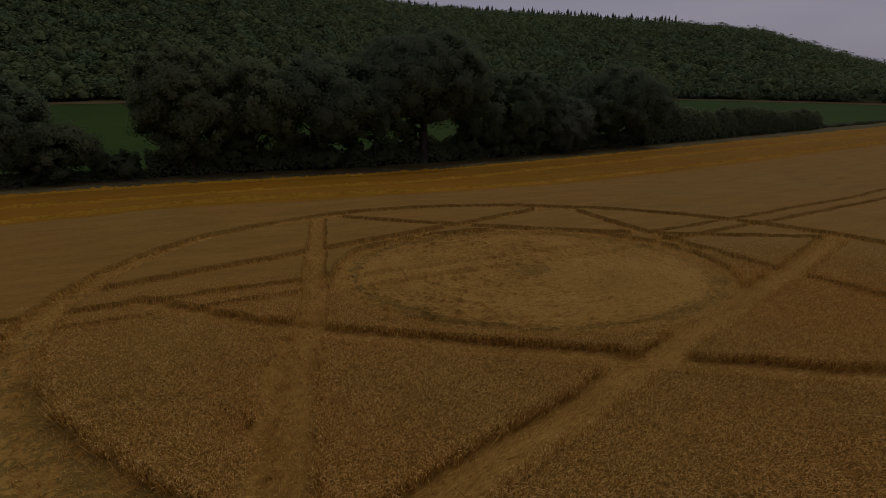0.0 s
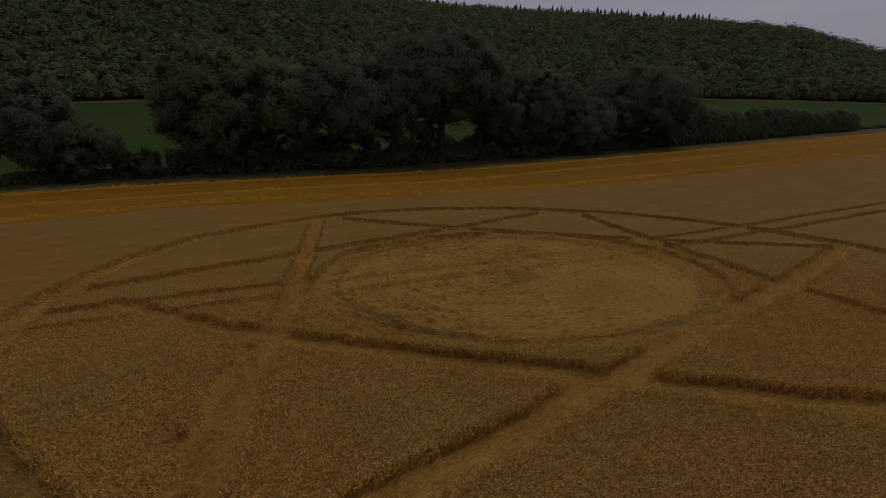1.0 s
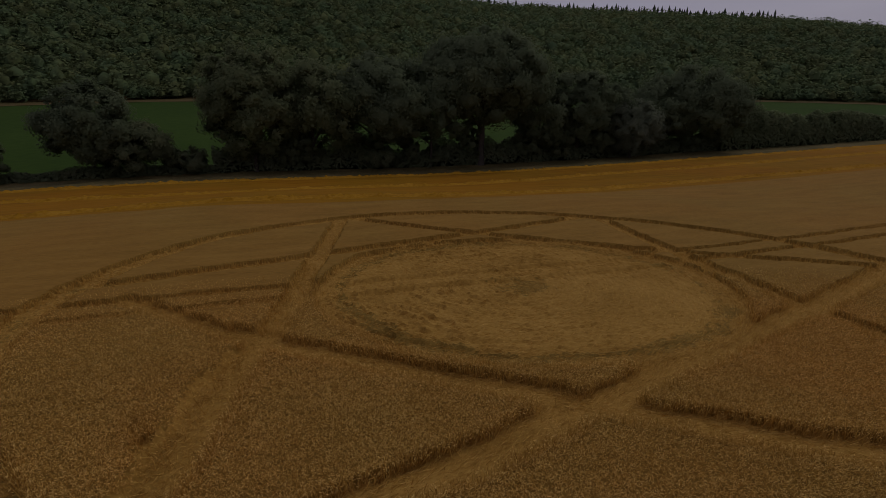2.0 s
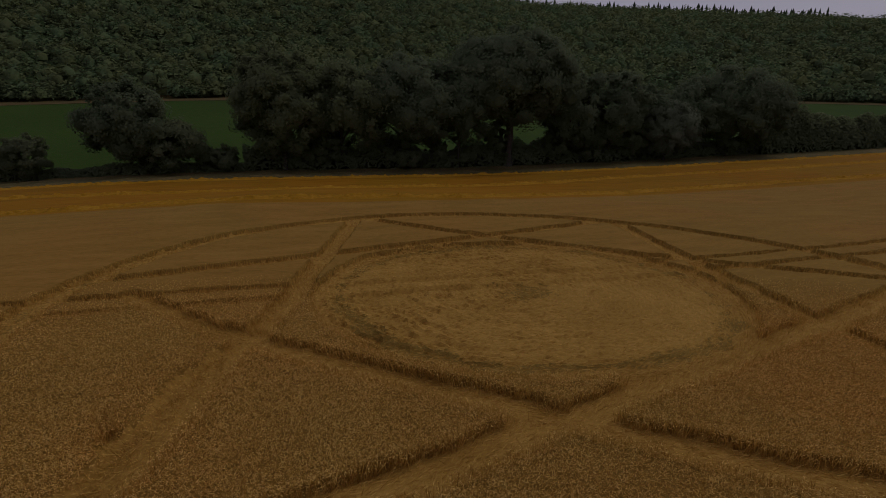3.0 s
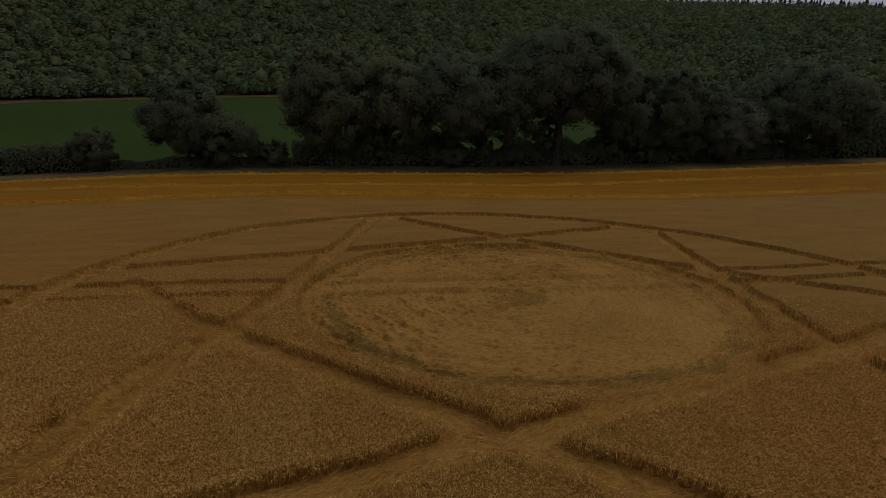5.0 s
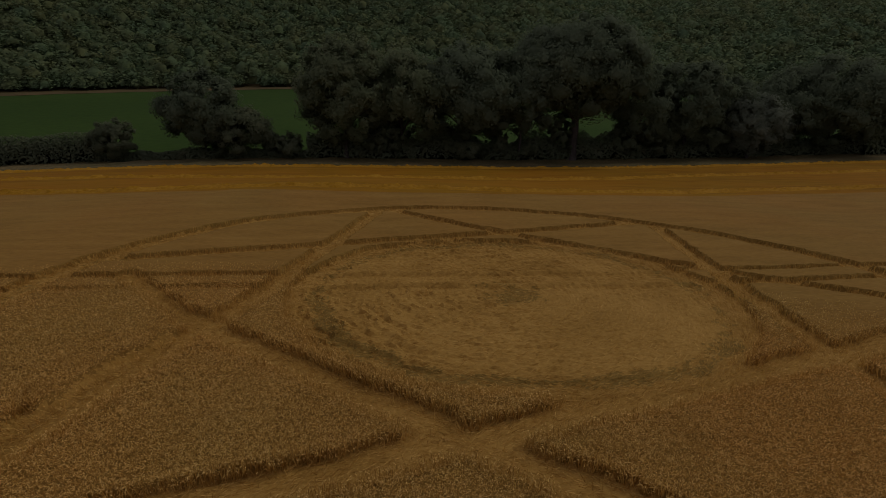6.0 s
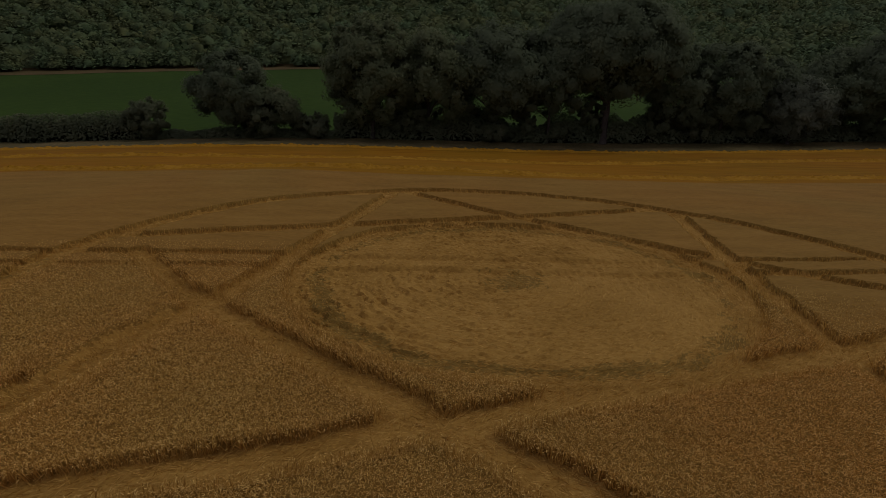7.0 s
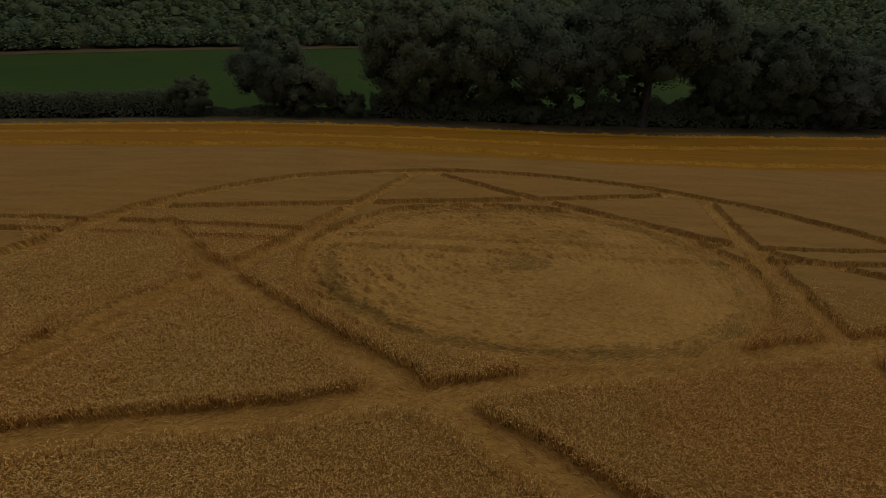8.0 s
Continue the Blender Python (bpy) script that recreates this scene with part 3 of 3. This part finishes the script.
def limb_mesh(name, pts, radii, parent, sides=8):
    bm = bmesh.new()
    rings = []
    for i, (p, r) in enumerate(zip(pts, radii)):
        p = Vector(p)
        q = Vector(pts[min(i + 1, len(pts) - 1)]) - Vector(pts[max(i - 1, 0)])
        rot = q.to_track_quat("Z", "X")
        rings.append([bm.verts.new(p + rot @ Vector((r * math.cos(2 * math.pi * k / sides) * (1 + 0.1 * math.sin(3 * k + i)), r * math.sin(2 * math.pi * k / sides), 0))) for k in range(sides)])
    for lo, hi in zip(rings, rings[1:]):
        for k in range(sides):
            bm.faces.new((lo[k], lo[(k + 1) % sides], hi[(k + 1) % sides], hi[k]))
    bm.faces.new(rings[-1])
    me = bpy.data.meshes.new(name)
    bm.to_mesh(me)
    bm.free()
    for p in me.polygons:
        p.use_smooth = True
    me.materials.append(M_BARK)
    ob = new(name, me)
    ob.parent = parent
    return ob


BALL = bmesh.new()
bmesh.ops.create_icosphere(BALL, subdivisions=1, radius=1.0)
BALL_CO = np.array([v.co[:] for v in BALL.verts])
BALL_TRI = np.array([[v.index for v in f.verts] for f in BALL.faces])
BALL.free()


def boughs(centres, radii, outer):
    """Uneven closed masses of foliage, one for each bough: points, triangles and normals."""
    n, k = len(centres), len(BALL_CO)
    swell = 1 + rng.uniform(-0.2, 0.14, (n, k, 1))
    c = centres[:, None] + BALL_CO[None] * swell * radii[:, None]
    nrm = BALL_CO[None] * 0.45 + outer[:, None] * 0.8 + np.array([0, 0, 0.25]) + rng.normal(0, 0.15, (n, k, 3))
    nrm /= np.linalg.norm(nrm, axis=2, keepdims=True)
    return c.reshape(-1, 3), (np.arange(n)[:, None, None] * k + BALL_TRI[None]).reshape(-1, 3), nrm.reshape(-1, 3)


def crown_mesh(width, depth, bottom, top, count, lumps, size):
    """A crown of many boughs that fill an uneven dome, each a closed mass with leaf sprays on its skin."""
    h = top - bottom
    cs = []
    while len(cs) < lumps:
        p = rng.uniform(-1, 1, 3)
        if p @ p < 1 and p @ p > 0.12:
            cs.append(p)
    cs = np.array(cs)
    taper = np.sqrt(np.clip(1 - np.clip(cs[:, 2], 0, 1) ** 2 * 0.35, 0, 1))
    mid_ = np.column_stack([cs[:, 0] * width * 0.43 * taper, cs[:, 1] * depth * 0.43 * taper, bottom + h * 0.5 + cs[:, 2] * h * 0.44])
    rad = np.minimum(rng.uniform(0.035, 0.10, lumps) * width, h * 0.15) * (1.05 - 0.25 * np.abs(cs[:, 2]))
    rad = rad[:, None] * rng.uniform(0.7, 1.35, (lumps, 3)) * np.array([1, 1, 0.85])
    mid_[:, 2] = np.maximum(mid_[:, 2], bottom * 0.7 + rad[:, 2])
    c1, f1, n1 = boughs(mid_, rad * 0.62, cs / np.linalg.norm(cs, axis=1, keepdims=True))
    skin = rad[:, 0] * rad[:, 2]
    which = rng.choice(lumps, count, p=skin / skin.sum())
    dirs = rng.normal(0, 1, (count, 3))
    dirs /= np.linalg.norm(dirs, axis=1, keepdims=True)
    c = mid_[which] + dirs * rad[which] * (0.5 + 0.75 * rng.uniform(0, 1, (count, 1)))
    ok = c[:, 2] > bottom * 0.6
    outer = 0.45 * dirs + 0.8 * cs[which] / np.linalg.norm(cs[which], axis=1, keepdims=True)
    c2, f2, n2 = leaf_sprays(c[ok], size, outer[ok], 0.2)
    return np.concatenate([c1, c2]), np.concatenate([f1, f2 + len(c1)]), np.concatenate([n1, n2])


def tree(name, u, v, width, top, bottom, leaf, count, lumps, label, trunk=0.45, size=0.42, depth=None, lean=0.0):
    x, y = to_xy(u, v)
    thing = new(name)
    thing.location = (x, y, float(ground_height(x, y)))
    tagged(thing, label, "tree" if top > 9 else "bush")
    fork = bottom + (top - bottom) * 0.25
    limb_mesh("trunk", [(0, 0, -0.3), (0, 0, 0.4), (0.1, 0, fork * 0.5), (lean, 0.1, fork), (lean * 1.5, 0, top * 0.72)],
              [trunk * 1.5, trunk * 1.05, trunk * 0.85, trunk * 0.7, trunk * 0.15], thing, 10)
    for k in range(7):
        a = 2.4 * k + u
        e = (math.cos(a) * width * 0.33, math.sin(a) * width * 0.28, bottom + (top - bottom) * (0.25 + 0.07 * k))
        s = fork * (0.55 + 0.08 * k)
        limb_mesh("limb", [(lean * 0.5, 0, s), (e[0] * 0.45, e[1] * 0.45, s + (e[2] - s) * 0.6), e], [trunk * 0.4, trunk * 0.25, trunk * 0.06], thing, 6)
    co_, f_, n_ = crown_mesh(width, depth or width * 0.8, bottom, top, int(count * 2.2), int(lumps * 4), size * 0.7)
    mesh_object("crown", co_, f_, leaf, thing, True, normals=n_)
    return thing


def hedge(name, ua, ub, v, height, thick, label, leaf, density=34, size=0.3, fade=0.0, rough=0.6):
    ox, oy = to_xy((ua + ub) / 2, v)
    oz = float(ground_height(ox, oy))
    thing = new(name)
    thing.location = (ox, oy, oz)
    tagged(thing, label, "hedge")
    count = max(1, round((ub - ua) / 9))
    for c in range(count):
        u0, u1 = ua + (ub - ua) * c / count, ua + (ub - ua) * (c + 1) / count
        n = int((u1 - u0) * density * (height + thick) / 2.2)
        u = rng.uniform(u0 - 0.6, u1 + 0.6, n)
        t = (u - ua) / (ub - ua)
        hh = height * (0.96 - rough / 2 + rough * vnoise(u * 0.35, u * 0 + ua, 41)) * (1 - fade * t)
        ang = rng.uniform(0, math.pi, n)
        k = rng.uniform(0.4, 1.05, n) ** 0.5
        vv = v + np.cos(ang) * thick / 2 * k + rng.normal(0, 0.15, n)
        z = np.sin(ang) ** 0.6 * hh * k
        x, y = to_xy(u, vv)
        out_ = np.column_stack([-UY * np.cos(ang), UX * np.cos(ang), np.sin(ang)])
        c2, f2, n2 = leaf_sprays(np.column_stack([x - ox, y - oy, ground_height(x, y) + z - oz]), size, out_, 0.3)
        # the closed mass inside the sprays
        gu, ga = np.meshgrid(np.linspace(u0 - 0.4, u1 + 0.4, max(4, round((u1 - u0) / 0.7))), np.linspace(0, math.pi, 9))
        top_ = height * (0.96 - rough / 2 + rough * vnoise(gu * 0.35, gu * 0 + ua, 41)) * (1 - fade * np.clip((gu - ua) / (ub - ua), 0, 1))
        inner = 0.62 + rng.uniform(-0.08, 0.08, gu.shape)
        hx, hy = to_xy(gu, v + np.cos(ga) * thick / 2 * inner)
        c1 = np.stack([hx - ox, hy - oy, ground_height(hx, hy) + np.sin(ga) ** 0.6 * top_ * inner - oz], -1).reshape(-1, 3)
        q1 = grid_faces(gu.shape[1], gu.shape[0])
        f1 = np.concatenate([q1[:, [0, 1, 2]], q1[:, [0, 2, 3]]])
        n1 = np.stack([-UY * np.cos(ga), UX * np.cos(ga), np.sin(ga) + 0.1], -1).reshape(-1, 3) + rng.normal(0, 0.2, (gu.size, 3))
        n1 /= np.linalg.norm(n1, axis=1, keepdims=True)
        co_, f_, n_ = np.concatenate([c1, c2]), np.concatenate([f1, f2 + len(c1)]), np.concatenate([n1, n2])
        mesh_object("foliage", co_, f_, leaf, thing, True, normals=n_)
        sx, sy = to_xy((u0 + u1) / 2, v)
        sz = float(ground_height(sx, sy)) - oz
        limb_mesh("stem", [(sx - ox, sy - oy, sz - 0.2), (sx - ox + 0.1, sy - oy, sz + height * 0.35), (sx - ox - 0.1, sy - oy + 0.1, sz + height * 0.6)], [0.14, 0.09, 0.03], thing, 6)
    return thing


tree("oak_tree", 52.0, 100.5, 31, 28.4, 7.4, M_OAK, 26000, 80, "broad dark oak standing tall in the hedgerow", 0.95, 0.34)
tree("ash_tree", 7.5, 100.5, 20, 24.0, 0.6, M_ASH, 18000, 60, "tall leafy ash at the end of the tree row", 0.5, 0.32)
tree("hedgerow_tree", 18.0, 101.5, 21, 22.5, 1.6, M_ASH, 14000, 48, "dense olive-green tree in the hedgerow", 0.45, 0.32)
tree("hedgerow_tree", 30.5, 101.5, 27, 22.6, 3.4, M_OAK, 15000, 50, "dense dark green tree beside the oak", 0.5, 0.32)
tree("hedgerow_tree", 41.0, 100.5, 21, 22.5, 4.0, M_OAK, 9000, 30, "dark tree filling the row beside the oak", 0.3, 0.32)
tree("hedgerow_tree", 66.5, 101.5, 17, 20.5, 1.0, M_OAK, 9000, 32, "dark ivy-clad tree beside the oak", 0.35, 0.32)
tree("hedgerow_tree", 76.0, 101.0, 19, 21.0, 2.0, M_OAK, 13000, 44, "dark upright tree beside the oak", 0.45, 0.32)
tree("willow_tree", 89.5, 99.0, 17, 14.0, 0.4, M_WILLOW, 12000, 40, "rounded pale grey-green willow in the hedgerow", 0.35, 0.28)
tree("hedgerow_tree", 110.0, 101.5, 29, 22.0, 0.6, M_OAK, 18000, 56, "broad dark tree at the end of the tree row", 0.5, 0.34)
tree("hedgerow_tree", 98.0, 102.5, 20, 18.5, 0.6, M_OAK, 10000, 36, "dark tree behind the willow", 0.4, 0.32)
tree("hedgerow_tree", -17.4, 100.5, 17, 16.4, 1.6, M_OAK, 12000, 42, "rounded dark hedgerow tree with a gap under its crown", 0.35, 0.3, lean=-0.6)
tree("shrub", -12.6, 100.0, 17, 10.0, 0.2, M_HEDGE, 9000, 34, "spreading dark green shrub beside the rounded tree", 0.2, 0.28)
tree("shrub", -32.4, 100.0, 9.5, 8.0, 0.2, M_HEDGE, 6000, 24, "small rounded dark bush in the hedge", 0.18, 0.26)
tree("shrub", 36.8, 101.2, 5.5, 6.6, 0.2, M_HEDGE, 4500, 20, "dark thorn bush between two gaps in the tree row", 0.15, 0.26)
tree("shrub", -3.8, 100.0, 9, 5.4, 0.2, M_HEDGE, 4500, 20, "low dark bush at the end of the spreading shrub", 0.15, 0.26)
tree("shrub", 49.6, 101.2, 6.5, 10.5, 0.2, M_HEDGE, 4500, 20, "ivy-clad dark thicket against the oak trunk", 0.15, 0.26)
tree("shrub", 42.6, 101.2, 7, 4.6, 0.2, M_HEDGE, 3000, 16, "low dark thorn bush under the oak", 0.12, 0.26)
tree("shrub", 30.0, 101.2, 11, 4.4, 0.2, M_HEDGE, 5000, 20, "dark bramble thicket under the trees", 0.15, 0.26)
tree("shrub", 63.5, 101.2, 8, 8.5, 0.2, M_HEDGE, 4500, 20, "dark holly bush at the side of the oak", 0.15, 0.26)
tree("shrub", 70.5, 101.2, 10, 9.0, 0.2, M_HEDGE, 5000, 20, "dark thorn bush at the foot of the trees", 0.15, 0.26)
tree("shrub", 14.0, 101.2, 9, 8.0, 0.2, M_HEDGE, 4500, 20, "dark thorn bush between two trees", 0.15, 0.26)
tree("shrub", 82.5, 101.2, 9, 9.0, 0.2, M_HEDGE, 4500, 20, "dark elder bush beside the willow", 0.15, 0.26)
tree("hedgerow_tree", 87.0, 103.0, 15, 17.5, 1.0, M_OAK, 9000, 34, "dark tree standing behind the willow", 0.35, 0.32)
hedge("hedge", -150, -36, 100.5, 5.2, 4.0, "long clipped dark hedge along the pasture", M_HEDGE, 90, 0.22, rough=0.15)
hedge("hedge", -36, 0, 100.5, 2.0, 3.0, "low dark hedge under the bushes", M_HEDGE, 90, 0.22)
hedge("hedge", 1, 122, 102.0, 4.9, 4.2, "dark overgrown hedge bottom under the trees", M_HEDGE, 90, 0.24)
hedge("hedge", 118, 205, 101.5, 10.6, 6.0, "tall untrimmed olive hedge at the end of the tree row", M_ASH, 90, 0.28, 0.42, 0.35)
hedge("hedge", 205, 330, 101.0, 1.4, 2.0, "thin low hedge across open fields", M_HEDGE, 80, 0.22)

# ---- wooded hill ----
WOOD_AZ = np.radians(np.linspace(-85, 55, 281))
WOOD_T = np.linspace(0, 1, 70)
aa, tt = np.meshgrid(WOOD_AZ, WOOD_T)
w_near = 302 + 100 * smooth(np.degrees(aa) / 35)
rr = w_near + (690 - w_near) * tt
wx, wy = rr * np.sin(aa), rr * np.cos(aa)
wz = ground_height(wx, wy) + 3.0 * smooth(tt / 0.03) - 1 + 2.0 * vnoise(wx * 0.12, wy * 0.12, 51)
wood_floor = mesh_object("woodland", np.stack([wx, wy, wz], -1).reshape(-1, 3), grid_faces(len(WOOD_AZ), len(WOOD_T)), M_WOOD, shade_smooth=True)
tagged(wood_floor, "dense green mixed woodland covering the hillside", "woodland", kind="stuff")


def leafy_crowns(name, x, y, foot, rx, rz, sprays, size, mat, parent):
    """Uneven domed crowns, each a closed mass with leaf sprays on its skin."""
    n, seg = len(x), 6
    ang = np.arange(seg) * 2 * math.pi / seg
    unit = np.array([(math.cos(e) * math.cos(a_), math.cos(e) * math.sin(a_), math.sin(e)) for e in (-0.4, 0.5) for a_ in ang] + [(0, 0, 1)])
    tri = [(r_ * seg + i, r_ * seg + (i + 1) % seg, (r_ + 1) * seg + (i + 1) % seg) for r_ in (0,) for i in range(seg)]
    tri += [(r_ * seg + i, (r_ + 1) * seg + (i + 1) % seg, (r_ + 1) * seg + i) for r_ in (0,) for i in range(seg)]
    tri += [(seg + i, seg + (i + 1) % seg, 2 * seg) for i in range(seg)]
    k, mid_ = len(unit), np.stack([x, y, foot], -1)[:, None]
    ext = np.stack([rx, rx, rz], -1)[:, None]
    c1 = (mid_ + unit[None] * rng.uniform(0.42, 0.62, (n, k, 1)) * ext).reshape(-1, 3)
    f1 = (np.arange(n)[:, None, None] * k + np.array(tri)[None]).reshape(-1, 3)
    n1 = unit[None] * 0.7 + np.array([0, 0, 0.45]) + rng.normal(0, 0.2, (n, k, 3))
    n1 = (n1 / np.linalg.norm(n1, axis=2, keepdims=True)).reshape(-1, 3)
    dirs = rng.normal(0, 1, (n, sprays, 3))
    dirs[:, :, 2] = np.abs(dirs[:, :, 2]) * 1.2 - 0.35
    dirs /= np.linalg.norm(dirs, axis=2, keepdims=True)
    c = mid_ + dirs * (0.56 + 0.46 * rng.uniform(0, 1, (n, sprays, 1))) * ext
    c2, f2, n2 = leaf_sprays(c.reshape(-1, 3), size, dirs.reshape(-1, 3) * 0.5 + np.array([0, 0, 0.6]), 0.15)
    return mesh_object(name, np.concatenate([c1, c2]), np.concatenate([f1, f2 + len(c1)]), mat, parent, True, normals=np.concatenate([n1, n2]))


n = 6500
wa = np.radians(-77 + 123 * ((np.arange(n) * 0.754877666) % 1))
wr0 = 300 + 100 * smooth(np.degrees(wa) / 35)
wr = wr0 + (np.where(wa < 0.38, 618, 656) - wr0) * ((np.arange(n) * 0.569840296) % 1) ** 0.8
wx, wy = wr * np.sin(wa), wr * np.cos(wa)
size = rng.uniform(4.0, 7.4, n)
leafy_crowns("crowns", wx, wy, ground_height(wx, wy) + rng.uniform(3, 8, n), size, size * rng.uniform(0.8, 1.25, n), 54, 1.0, M_WOOD, wood_floor)
# the wood's lower margin, leafy down to the grass
n = 420
wa = np.radians(rng.uniform(-80, 50, n))
wr = 300 + 100 * smooth(np.degrees(wa) / 35) + rng.uniform(-6, 5, n)
wx, wy = wr * np.sin(wa), wr * np.cos(wa)
size = rng.uniform(3.0, 5.0, n)
leafy_crowns("margin_crowns", wx, wy, ground_height(wx, wy) + 2.5, size, size * rng.uniform(1.0, 1.5, n), 90, 0.75, M_WOOD, wood_floor)
# dry margin between the pasture and the wood
ma = np.radians(np.linspace(-80, 50, 200))
aa, tt = np.meshgrid(ma, np.linspace(-26, 3, 6))
rr = 300 + 100 * smooth(np.degrees(aa) / 35) + tt + 4 * vnoise(np.degrees(aa) * 0.6, tt * 0, 61)
wx, wy = rr * np.sin(aa), rr * np.cos(aa)
margin = mesh_object("dry_margin", np.stack([wx, wy, ground_height(wx, wy) + 0.10], -1).reshape(-1, 3), grid_faces(len(ma), 6), M_DRY, shade_smooth=True)
tagged(margin, "brown dry grass margin below the wood", "margin", kind="structure")
# spiky conifers along the ridge
n = 250
wa = np.radians(np.linspace(-40, 22, n) + rng.normal(0, 0.14, n))
wr = rng.uniform(640, 660, n)
wx, wy = wr * np.sin(wa), wr * np.cos(wa)
wz = ground_height(wx, wy)
tops, fs = [], []
for i in range(n):
    hgt, w = rng.uniform(14, 19.5), rng.uniform(3.2, 4.8)
    for j in range(4):
        b0 = len(tops)
        zb = hgt * (0.2 + 0.19 * j)
        rw = w * (1 - 0.2 * j)
        ph = rng.uniform(0, 6)
        for q in range(7):
            g = rw * rng.uniform(0.7, 1.15)
            tops.append((wx[i] + g * math.cos(ph + q * 0.8976), wy[i] + g * math.sin(ph + q * 0.8976), wz[i] + zb))
        tops.append((wx[i], wy[i], wz[i] + zb + hgt * 0.26))
        fs += [(b0 + q, b0 + (q + 1) % 7, b0 + 7) for q in range(7)]
conifers = mesh_object("ridge_conifers", np.array(tops), np.array(fs), M_CONIFER)
tagged(conifers, "row of spiky dark conifers along the ridge", "conifers", kind="stuff")
